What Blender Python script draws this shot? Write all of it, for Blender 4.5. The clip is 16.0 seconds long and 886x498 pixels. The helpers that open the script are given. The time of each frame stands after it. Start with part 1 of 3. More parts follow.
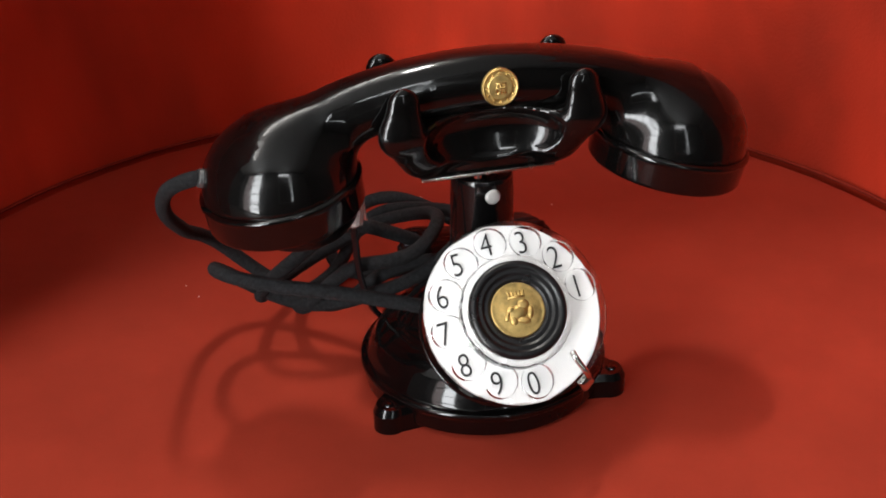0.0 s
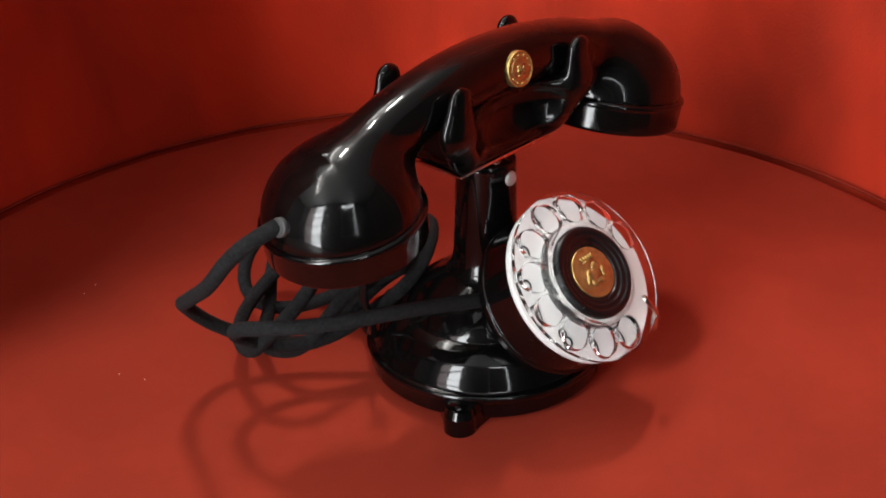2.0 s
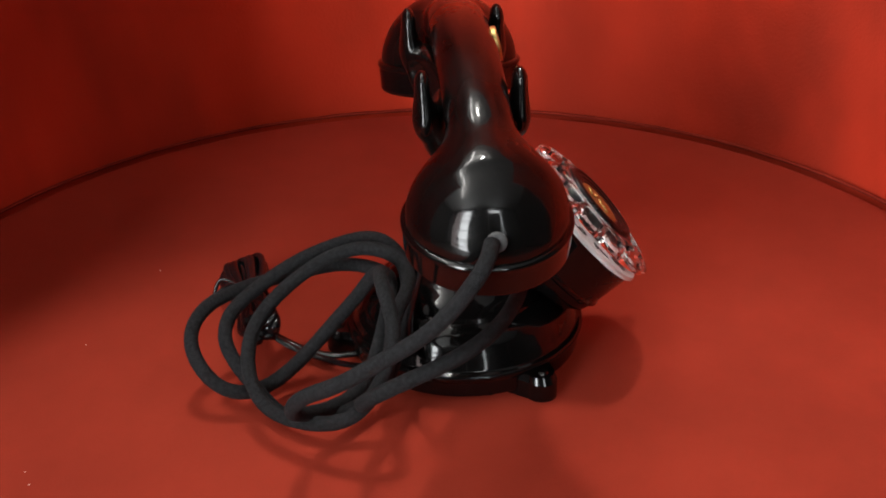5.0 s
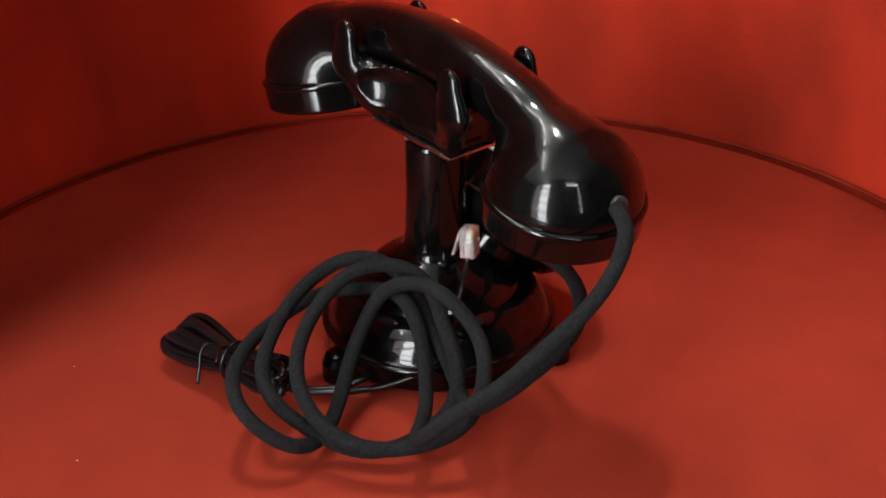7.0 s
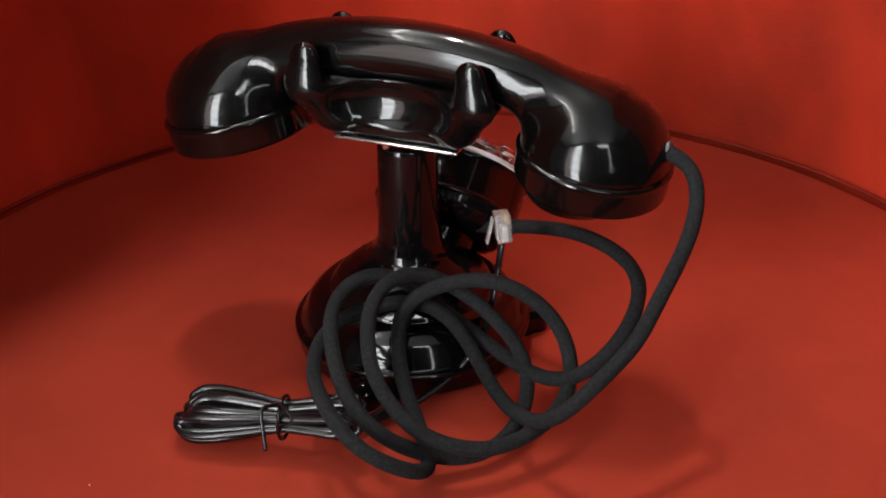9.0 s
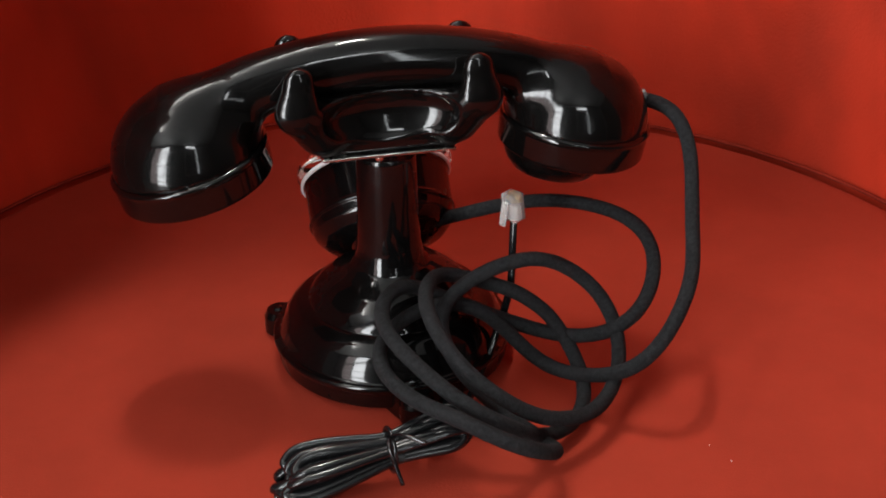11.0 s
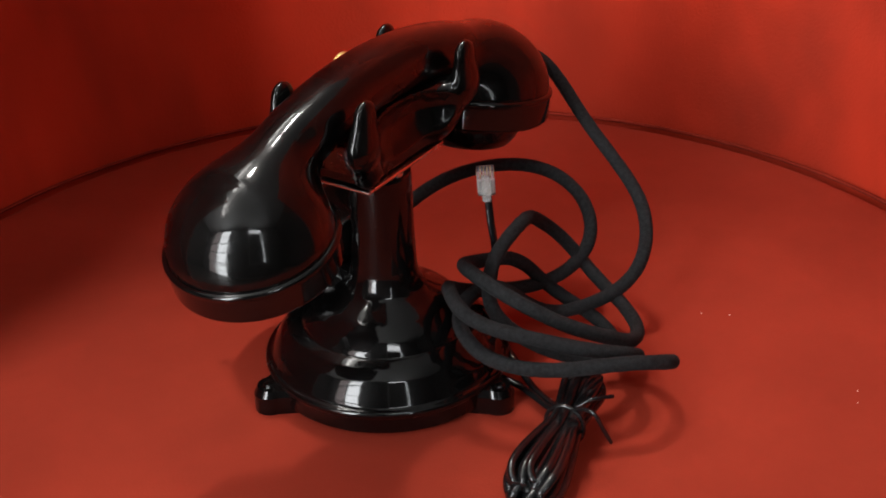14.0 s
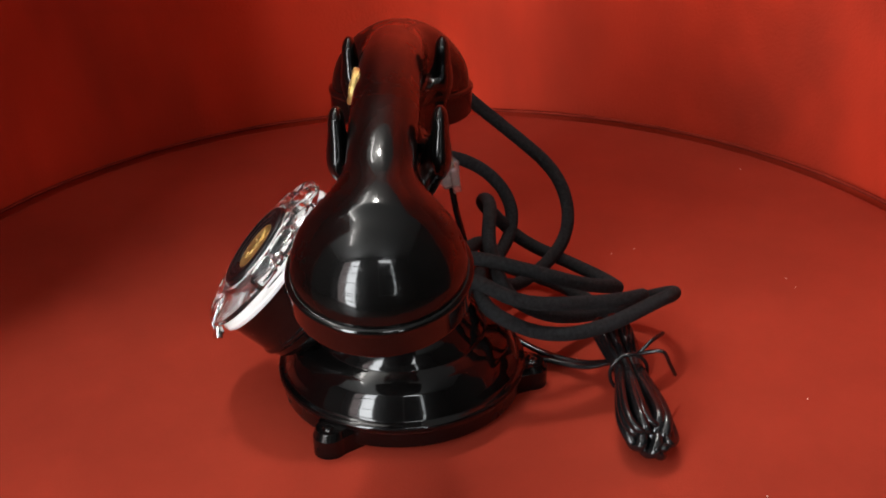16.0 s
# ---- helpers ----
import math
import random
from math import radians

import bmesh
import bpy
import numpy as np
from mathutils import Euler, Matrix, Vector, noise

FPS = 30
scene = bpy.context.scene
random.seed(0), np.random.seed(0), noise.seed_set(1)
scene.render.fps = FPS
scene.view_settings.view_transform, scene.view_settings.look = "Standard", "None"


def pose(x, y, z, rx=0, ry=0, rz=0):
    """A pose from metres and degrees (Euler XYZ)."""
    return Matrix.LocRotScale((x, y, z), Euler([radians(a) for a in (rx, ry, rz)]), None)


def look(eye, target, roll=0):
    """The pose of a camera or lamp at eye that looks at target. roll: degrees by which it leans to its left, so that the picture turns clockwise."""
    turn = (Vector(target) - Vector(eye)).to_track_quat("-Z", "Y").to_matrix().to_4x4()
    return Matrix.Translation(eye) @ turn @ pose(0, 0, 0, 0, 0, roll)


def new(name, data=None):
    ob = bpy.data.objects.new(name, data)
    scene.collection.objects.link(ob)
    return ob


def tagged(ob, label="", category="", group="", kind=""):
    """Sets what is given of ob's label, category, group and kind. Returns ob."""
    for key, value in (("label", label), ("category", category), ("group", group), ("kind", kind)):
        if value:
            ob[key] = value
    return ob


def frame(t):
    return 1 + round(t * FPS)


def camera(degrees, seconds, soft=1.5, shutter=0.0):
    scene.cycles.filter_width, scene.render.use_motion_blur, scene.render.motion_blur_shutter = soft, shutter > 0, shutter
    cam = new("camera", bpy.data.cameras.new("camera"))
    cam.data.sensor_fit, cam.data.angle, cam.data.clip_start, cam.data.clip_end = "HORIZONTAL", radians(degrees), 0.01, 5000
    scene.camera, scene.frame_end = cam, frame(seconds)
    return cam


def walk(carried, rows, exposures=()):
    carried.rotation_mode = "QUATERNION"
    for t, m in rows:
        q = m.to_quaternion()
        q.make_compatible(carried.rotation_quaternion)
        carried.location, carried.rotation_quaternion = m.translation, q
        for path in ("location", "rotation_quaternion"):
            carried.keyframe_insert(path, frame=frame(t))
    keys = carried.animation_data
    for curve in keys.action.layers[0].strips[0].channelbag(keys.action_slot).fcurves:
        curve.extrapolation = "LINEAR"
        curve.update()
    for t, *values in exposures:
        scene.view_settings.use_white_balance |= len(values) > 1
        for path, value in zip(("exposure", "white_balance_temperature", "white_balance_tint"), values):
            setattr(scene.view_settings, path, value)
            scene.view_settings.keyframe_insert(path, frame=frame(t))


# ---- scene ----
# World: the table top of the turntable is z = 0, its axis the z axis.
cam = camera(33.54, 16.0, soft=1.8)
EYE = pose(0, -0.58, 0.3803, 90 - 28.92, 0, -0.396) @ pose(0, 0, 0, 0, 0, -1.144)
walk(cam, [(0, EYE), (16, EYE)])

# ---- light ----
world = bpy.data.worlds.new("world")
scene.world = world
world.use_nodes = True
world.node_tree.nodes["Background"].inputs[0].default_value = (0.8, 0.9, 1.0, 1)
world.node_tree.nodes["Background"].inputs[1].default_value = 0.05
scene.view_settings.exposure = -0.36


def area_lamp(name, eye, target, sx, sy, power, color):
    data = bpy.data.lights.new(name, "AREA")
    data.shape, data.size, data.size_y, data.energy, data.color = "RECTANGLE", sx, sy, power, color
    ob = new(name, data)
    ob.matrix_world = look(eye, target)
    return ob


area_lamp("ceiling_lamp_light", (-0.12, 0.80, 2.30), (-0.12, 0.80, 0), 0.09, 0.32, 30, (1.0, 0.96, 0.90)).matrix_world = pose(-0.12, 0.80, 2.30, 0, 0, -24)
TUBES = ((-1.12, -0.42, 2.20, -24), (-0.62, 0.76, 2.20, -24))  # two hanging battens, in line; their upward light is added to brighten the ceiling
for tx, ty, tz, ta in TUBES:
    area_lamp("tube_light", (tx, ty, tz - 0.016), (tx, ty, 0), 0.07, 1.06, 7.5, (1.0, 0.97, 0.93)).matrix_world = pose(tx, ty, tz - 0.016, 0, 0, ta)
    area_lamp("added_uplight", (tx, ty, tz + 0.016), (tx, ty, 3), 0.07, 1.06, 12, (1.0, 0.97, 0.93)).matrix_world = pose(tx, ty, tz + 0.016, 180, 0, ta)
area_lamp("door_light", (-1.40, -2.16, 0.71), (-1.40, 0, 0.71), 0.68, 2.94, 185, (0.95, 0.98, 1.0))
area_lamp("door_side_light", (-2.11, -2.16, 0.71), (-2.11, 0, 0.71), 0.64, 2.94, 24, (1.0, 0.82, 0.80))
area_lamp("transom_light", (0.40, -2.16, 2.05), (0.40, 0, 2.05), 0.76, 0.24, 13, (0.95, 0.98, 1.0))
area_lamp("side_strip_light", (0.75, -2.16, 0.92), (0.75, 0, 0.92), 0.12, 1.76, 8, (0.92, 0.97, 1.0))


# ---- materials ----
def material(name, color, rough=0.5, metal=0.0, **more):
    m = bpy.data.materials.new(name)
    m.use_nodes = True
    b = m.node_tree.nodes["Principled BSDF"]
    b.inputs["Base Color"].default_value = (*color, 1)
    b.inputs["Roughness"].default_value = rough
    b.inputs["Metallic"].default_value = metal
    for key, value in more.items():
        b.inputs[key.replace("_", " ")].default_value = value
    return m


def vary(m, scale, amount, rough_amount=0.0, bump=0.0, bump_scale=0.0, stretch=(1, 1, 1), coords="Object", detail=6):
    """Two-scale noise on colour, roughness and relief."""
    nt = m.node_tree
    b = nt.nodes["Principled BSDF"]
    co = nt.nodes.new("ShaderNodeTexCoord")
    mp = nt.nodes.new("ShaderNodeMapping")
    mp.inputs["Scale"].default_value = stretch
    nt.links.new(co.outputs[coords], mp.inputs["Vector"])
    n1 = nt.nodes.new("ShaderNodeTexNoise")
    n1.inputs["Scale"].default_value, n1.inputs["Detail"].default_value = scale, detail
    n1.inputs["Roughness"].default_value = 0.6
    nt.links.new(mp.outputs[0], n1.inputs["Vector"])
    base = tuple(b.inputs["Base Color"].default_value)[:3]
    ramp = nt.nodes.new("ShaderNodeValToRGB")
    ramp.color_ramp.elements[0].position, ramp.color_ramp.elements[1].position = 0.3, 0.7
    ramp.color_ramp.elements[0].color = (*[c * (1 - amount) for c in base], 1)
    ramp.color_ramp.elements[1].color = (*[min(1, c * (1 + amount)) for c in base], 1)
    nt.links.new(n1.outputs[0], ramp.inputs[0])
    nt.links.new(ramp.outputs[0], b.inputs["Base Color"])
    if rough_amount:
        mr = nt.nodes.new("ShaderNodeMapRange")
        r = b.inputs["Roughness"].default_value
        mr.inputs[1].default_value, mr.inputs[2].default_value = 0.3, 0.7
        mr.inputs[3].default_value, mr.inputs[4].default_value = max(0, r - rough_amount), r + rough_amount
        nt.links.new(n1.outputs[0], mr.inputs[0])
        nt.links.new(mr.outputs[0], b.inputs["Roughness"])
    if bump:
        n2 = nt.nodes.new("ShaderNodeTexNoise")
        n2.inputs["Scale"].default_value, n2.inputs["Detail"].default_value = bump_scale or scale * 20, 4
        nt.links.new(mp.outputs[0], n2.inputs["Vector"])
        bp = nt.nodes.new("ShaderNodeBump")
        bp.inputs["Strength"].default_value, bp.inputs["Distance"].default_value = 1.0, bump
        nt.links.new(n2.outputs[0], bp.inputs["Height"])
        nt.links.new(bp.outputs[0], b.inputs["Normal"])
    return m


RED = vary(material("red_felt", (0.315, 0.034, 0.0165), 1.0, Specular_IOR_Level=0.12), 9, 0.14, 0, 0.00012, 900)
RED_WALL = vary(material("red_velvet_cloth", (0.46, 0.0345, 0.0135), 1.0, Specular_IOR_Level=0.12), 5, 0.5, 0, 0.0004, 700, (1, 1, 0.7), detail=3)


def stain(m, scale, low, stretch, hue):
    """Large worn and stained patches over a cloth's own colour."""
    nt = m.node_tree
    b = nt.nodes["Principled BSDF"]
    source = b.inputs["Base Color"].links[0].from_socket
    co = nt.nodes.new("ShaderNodeTexCoord")
    mp = nt.nodes.new("ShaderNodeMapping")
    mp.inputs["Scale"].default_value = stretch
    mp.inputs["Location"].default_value = (0.37, 0.11, 0.05)
    n = nt.nodes.new("ShaderNodeTexNoise")
    n.inputs["Scale"].default_value, n.inputs["Detail"].default_value, n.inputs["Distortion"].default_value = scale, 4, 0.6
    ramp = nt.nodes.new("ShaderNodeMapRange")
    ramp.inputs[1].default_value, ramp.inputs[2].default_value, ramp.inputs[3].default_value, ramp.inputs[4].default_value = 0.36, 0.60, low, 0.0
    mix = nt.nodes.new("ShaderNodeMixRGB")
    mix.inputs[2].default_value = (*hue, 1)
    nt.links.new(co.outputs["Object"], mp.inputs["Vector"])
    nt.links.new(mp.outputs[0], n.inputs["Vector"])
    nt.links.new(n.outputs[0], ramp.inputs[0])
    nt.links.new(ramp.outputs[0], mix.inputs[0])
    nt.links.new(source, mix.inputs[1])
    nt.links.new(mix.outputs[0], b.inputs["Base Color"])
    return m


stain(RED_WALL, 9, 0.44, (1, 1, 0.45), (0.11, 0.016, 0.010))
stain(RED, 11, 0.22, (1, 1, 1), (0.19, 0.020, 0.011))
SEAM = vary(material("dark_red_edge", (0.20, 0.019, 0.010), 1.0, Specular_IOR_Level=0.1), 40, 0.3)
BAKELITE = vary(material("black_bakelite", (0.0022, 0.0020, 0.0019), 0.30, Specular_IOR_Level=0.06, Coat_Weight=0.72, Coat_Roughness=0.07, Coat_IOR=1.5), 60, 0.3, 0.06)


def hairlines(m, low, high):
    """Fine wear along the length of a polished thing: streaks in the gloss of its coat."""
    nt = m.node_tree
    co, mp = nt.nodes.new("ShaderNodeTexCoord"), nt.nodes.new("ShaderNodeMapping")
    mp.inputs["Scale"].default_value = (1, 16, 16)
    n, mr = nt.nodes.new("ShaderNodeTexNoise"), nt.nodes.new("ShaderNodeMapRange")
    n.inputs["Scale"].default_value, n.inputs["Detail"].default_value = 30, 5
    mr.inputs[1].default_value, mr.inputs[2].default_value, mr.inputs[3].default_value, mr.inputs[4].default_value = 0.40, 0.68, low, high
    nt.links.new(co.outputs["Object"], mp.inputs["Vector"])
    nt.links.new(mp.outputs[0], n.inputs["Vector"])
    nt.links.new(n.outputs[0], mr.inputs[0])
    nt.links.new(mr.outputs[0], nt.nodes["Principled BSDF"].inputs["Coat Roughness"])


hairlines(BAKELITE, 0.05, 0.17)
TURNED = material("turned_black_bakelite", (0.0022, 0.0020, 0.0019), 0.11, Specular_IOR_Level=0.5, Anisotropic=0.25, Anisotropic_Rotation=0.25)
tangent = TURNED.node_tree.nodes.new("ShaderNodeTangent")
tangent.direction_type, tangent.axis = "RADIAL", "Z"
TURNED.node_tree.links.new(tangent.outputs[0], TURNED.node_tree.nodes["Principled BSDF"].inputs["Tangent"])
ENAMEL = vary(material("black_enamel", (0.0022, 0.0020, 0.0020), 0.26, Specular_IOR_Level=0.06, Coat_Weight=0.72, Coat_Roughness=0.07, Coat_IOR=1.5), 60, 0.3, 0.05)
NICKEL = vary(material("nickel", (0.62, 0.60, 0.57), 0.22, 1.0), 120, 0.15, 0.08)
DULL = vary(material("dull_nickel", (0.55, 0.54, 0.52), 0.45, 0.6), 200, 0.15, 0.08)
BRASS = vary(material("gilt_brass", (0.56, 0.39, 0.14), 0.44, 0.92), 300, 0.3, 0.1, 0.0001, 700)
EBONITE = vary(material("matt_ebonite", (0.0055, 0.0055, 0.006), 0.30, Specular_IOR_Level=0.4), 80, 0.2, 0.06)
WHITE = vary(material("white_enamel", (0.64, 0.64, 0.63), 0.25), 30, 0.03, 0.05)
FERRULE = vary(material("dull_dark_metal", (0.10, 0.10, 0.10), 0.45, 0.6), 200, 0.2, 0.08)
INK = material("black_ink", (0.012, 0.012, 0.013), 0.5)
CLEAR = material("clear_plastic", (0.99, 0.985, 0.98), 0.06, 0.0, Transmission_Weight=1.0, IOR=1.42)
PLUG_CLEAR = material("cloudy_plastic", (0.9, 0.89, 0.87), 0.18, 0.0, Transmission_Weight=0.8, IOR=1.4)
PLUG_WHITE = material("milky_plastic", (0.7, 0.68, 0.66), 0.35)
CORD = vary(material("grey_textile_braid", (0.0125, 0.0128, 0.0138), 0.9, Specular_IOR_Level=0.2), 620, 0.6, 0, 0.0010, 1500)
CABLE = vary(material("black_pvc", (0.006, 0.006, 0.0065), 0.22, Specular_IOR_Level=0.5), 80, 0.2, 0.06)
PLASTER = vary(material("grey_plaster", (0.06, 0.056, 0.052), 0.9), 3, 0.06, 0, 0.0008, 60)
CEIL = vary(material("white_ceiling", (0.76, 0.76, 0.75), 0.9), 3, 0.04)
LINT = material("pale_lint", (0.75, 0.6, 0.55), 0.9)
FRAME = vary(material("white_paint", (0.7, 0.7, 0.68), 0.5), 12, 0.05)
FLOOR = vary(material("grey_floor", (0.07, 0.062, 0.055), 0.4), 5, 0.15, 0.1)


# ---- mesh helpers ----
def mesh_object(name, bm, mat, parent=None, label="", smooth=True):
    data = bpy.data.meshes.new(name)
    bmesh.ops.recalc_face_normals(bm, faces=bm.faces)
    bm.to_mesh(data)
    bm.free()
    data.materials.append(mat)
    if smooth:
        for poly in data.polygons:
            poly.use_smooth = True
    ob = new(name, data)
    if parent:
        ob.parent = parent
    if label:
        ob["label"] = label
    return ob


def part(name, bm, mat, parent, label="", smooth=True):
    return mesh_object(name, bm, mat, parent, label, smooth)


def lathe(profile, n=72, m=None, closed=False):
    """A turned body: rows of (radius, height) about z; sharp corners are given twice by the caller."""
    bm = bmesh.new()
    rings = []
    for r, z in profile:
        if r < 1e-6:
            rings.append([bm.verts.new((0, 0, z))])
        else:
            rings.append([bm.verts.new((r * math.cos(2 * math.pi * k / n), r * math.sin(2 * math.pi * k / n), z)) for k in range(n)])
    pairs = list(zip(rings, rings[1:]))
    if closed:
        pairs.append((rings[-1], rings[0]))
    for a, b in pairs:
        for k in range(n):
            j = (k + 1) % n
            loop = [a[k % len(a)], a[j % len(a)], b[j % len(b)], b[k % len(b)]]
            loop = list(dict.fromkeys(loop))
            if len(loop) > 2:
                bm.faces.new(loop)
    if m is not None:
        bmesh.ops.transform(bm, matrix=m, verts=bm.verts)
    return bm


def rounded(profile, r=0.001, steps=3):
    """Round the inner corners of a profile."""
    out = [profile[0]]
    for a, b, c in zip(profile, profile[1:], profile[2:]):
        a, b, c = Vector(a), Vector(b), Vector(c)
        la, lc = (a - b).length, (c - b).length
        d = min(r, la * 0.45, lc * 0.45)
        p, q = b + (a - b) / max(la, 1e-9) * d, b + (c - b) / max(lc, 1e-9) * d
        for k in range(steps + 1):
            u = k / steps
            out.append(tuple((1 - u) ** 2 * p + 2 * u * (1 - u) * b + u * u * q))
    out.append(profile[-1])
    return out


def box_bm(sx, sy, sz, m=None, bevel=0.0, segments=2):
    bm = bmesh.new()
    bmesh.ops.create_cube(bm, size=1)
    bmesh.ops.scale(bm, vec=(sx, sy, sz), verts=bm.verts)
    if bevel:
        bmesh.ops.bevel(bm, geom=bm.edges[:], offset=bevel, segments=segments, affect="EDGES", profile=0.5)
    if m is not None:
        bmesh.ops.transform(bm, matrix=m, verts=bm.verts)
    return bm


def smooth_curve(points, per=10, closed=False):
    """Centripetal spline through the points."""
    pts = [Vector(p) for p in points]
    if not closed:
        pts = [2 * pts[0] - pts[1]] + pts + [2 * pts[-1] - pts[-2]]
    else:
        pts = [pts[-1]] + pts + pts[:2]
    out = []
    for p0, p1, p2, p3 in zip(pts, pts[1:], pts[2:], pts[3:]):
        t0 = 0
        t1 = t0 + max((p1 - p0).length ** 0.5, 1e-5)
        t2 = t1 + max((p2 - p1).length ** 0.5, 1e-5)
        t3 = t2 + max((p3 - p2).length ** 0.5, 1e-5)
        for k in range(per):
            t = t1 + (t2 - t1) * k / per
            a1 = p0 * ((t1 - t) / (t1 - t0)) + p1 * ((t - t0) / (t1 - t0))
            a2 = p1 * ((t2 - t) / (t2 - t1)) + p2 * ((t - t1) / (t2 - t1))
            a3 = p2 * ((t3 - t) / (t3 - t2)) + p3 * ((t - t2) / (t3 - t2))
            b1 = a1 * ((t2 - t) / (t2 - t0)) + a2 * ((t - t0) / (t2 - t0))
            b2 = a2 * ((t3 - t) / (t3 - t1)) + a3 * ((t - t1) / (t3 - t1))
            out.append(b1 * ((t2 - t) / (t2 - t1)) + b2 * ((t - t1) / (t2 - t1)))
    if not closed:
        out.append(pts[-2])
    return out


def relax(path, times):
    """Takes small kinks out of a path."""
    path = [Vector(p) for p in path]
    for _ in range(times):
        path = [path[0]] + [a * 0.25 + b * 0.5 + c * 0.25 for a, b, c in zip(path, path[1:], path[2:])] + [path[-1]]
    return path


def tube(path, radius, n=12, flat=1.0, caps=True, wobble=0.0):
    """A round (or flat) cable along a path of points."""
    bm = bmesh.new()
    path = [Vector(p) for p in path]
    side = None
    rings = []
    for i, p in enumerate(path):
        d = (path[min(i + 1, len(path) - 1)] - path[max(i - 1, 0)]).normalized()
        if side is None:
            side = d.cross(Vector((0, 0, 1)))
            if side.length < 1e-3:
                side = Vector((1, 0, 0))
        side = (side - d * side.dot(d)).normalized()
        up = side.cross(d)
        r = radius * (1 + wobble * noise.noise(p * 300))
        rings.append([bm.verts.new(p + side * (r * math.cos(2 * math.pi * k / n)) + up * (r * flat * math.sin(2 * math.pi * k / n))) for k in range(n)])
    for a, b in zip(rings, rings[1:]):
        for k in range(n):
            bm.faces.new((a[k], a[(k + 1) % n], b[(k + 1) % n], b[k]))
    if caps:
        bm.faces.new(rings[0][::-1])
        bm.faces.new(rings[-1])
    return bm


# A smooth body from a distance function, by surface nets.
def body_from_distance(fn, lo, hi, step):
    lo, hi = np.array(lo), np.array(hi)
    n = np.ceil((hi - lo) / step).astype(int) + 1
    ax = [lo[k] + step * np.arange(n[k]) for k in range(3)]
    g = np.stack(np.meshgrid(*ax, indexing="ij"), -1)
    d = fn(g.reshape(-1, 3)).reshape(n)
    s = d < 0
    c = np.zeros(n - 1, int)
    for i in (0, 1):
        for j in (0, 1):
            for k in (0, 1):
                c += s[i:n[0] - 1 + i, j:n[1] - 1 + j, k:n[2] - 1 + k]
    cells = np.argwhere((c > 0) & (c < 8))
    index = -np.ones(n - 1, int)
    index[tuple(cells.T)] = np.arange(len(cells))
    v = lo + (cells + 0.5) * step
    e = step * 0.05
    for _ in range(6):
        f = fn(v)
        gr = np.stack([(fn(v + e * np.eye(3)[k]) - fn(v - e * np.eye(3)[k])) / (2 * e) for k in range(3)], 1)
        v = v - gr * (f / np.maximum((gr ** 2).sum(1), 0.05))[:, None]
    faces = []
    for axis in range(3):
        b, cc = (axis + 1) % 3, (axis + 2) % 3
        a0 = [slice(None)] * 3
        a1 = [slice(None)] * 3
        a0[axis], a1[axis] = slice(0, n[axis] - 1), slice(1, n[axis])
        s0, s1 = s[tuple(a0)], s[tuple(a1)]
        for q in np.argwhere(s0 != s1):
            if q[b] == 0 or q[cc] == 0 or q[b] >= n[b] - 1 or q[cc] >= n[cc] - 1:
                continue
            ids = []
            for db, dc in ((1, 1), (0, 1), (0, 0), (1, 0)):
                w = q.copy()
                w[b] -= db
                w[cc] -= dc
                ids.append(index[tuple(w)])
            faces.append(ids if s0[tuple(q)] else ids[::-1])
    return v, faces


def body_object(name, v, faces, mat, parent, label=""):
    data = bpy.data.meshes.new(name)
    data.from_pydata(v.tolist(), [], faces)
    data.materials.append(mat)
    for poly in data.polygons:
        poly.use_smooth = True
    ob = new(name, data)
    ob.parent = parent
    if label:
        ob["label"] = label
    return ob


def smin(a, b, k):
    h = np.maximum(k - np.abs(a - b), 0) / k
    return np.minimum(a, b) - h * h * k * 0.25


def smax(a, b, k):
    return -smin(-a, -b, k)


def capsule(p, a, b, ra, rb):
    a, b = np.array(a), np.array(b)
    h = np.clip(((p - a) @ (b - a)) / ((b - a) @ (b - a)), 0, 1)
    return np.linalg.norm(p - a - h[:, None] * (b - a), axis=1) - (ra + (rb - ra) * h)


# ---- the place ----
R_TABLE = 0.293


WEST, EAST, HALF, LOW, HIGH, THICK = -3.2, 2.1, 2.1, -0.80, 2.4, 0.10
OPENINGS = ((-2.45, -1.05, -0.78, 2.20), (0.0, 0.82, 0.0, 2.20))  # x from and to, z from and to, in the south wall


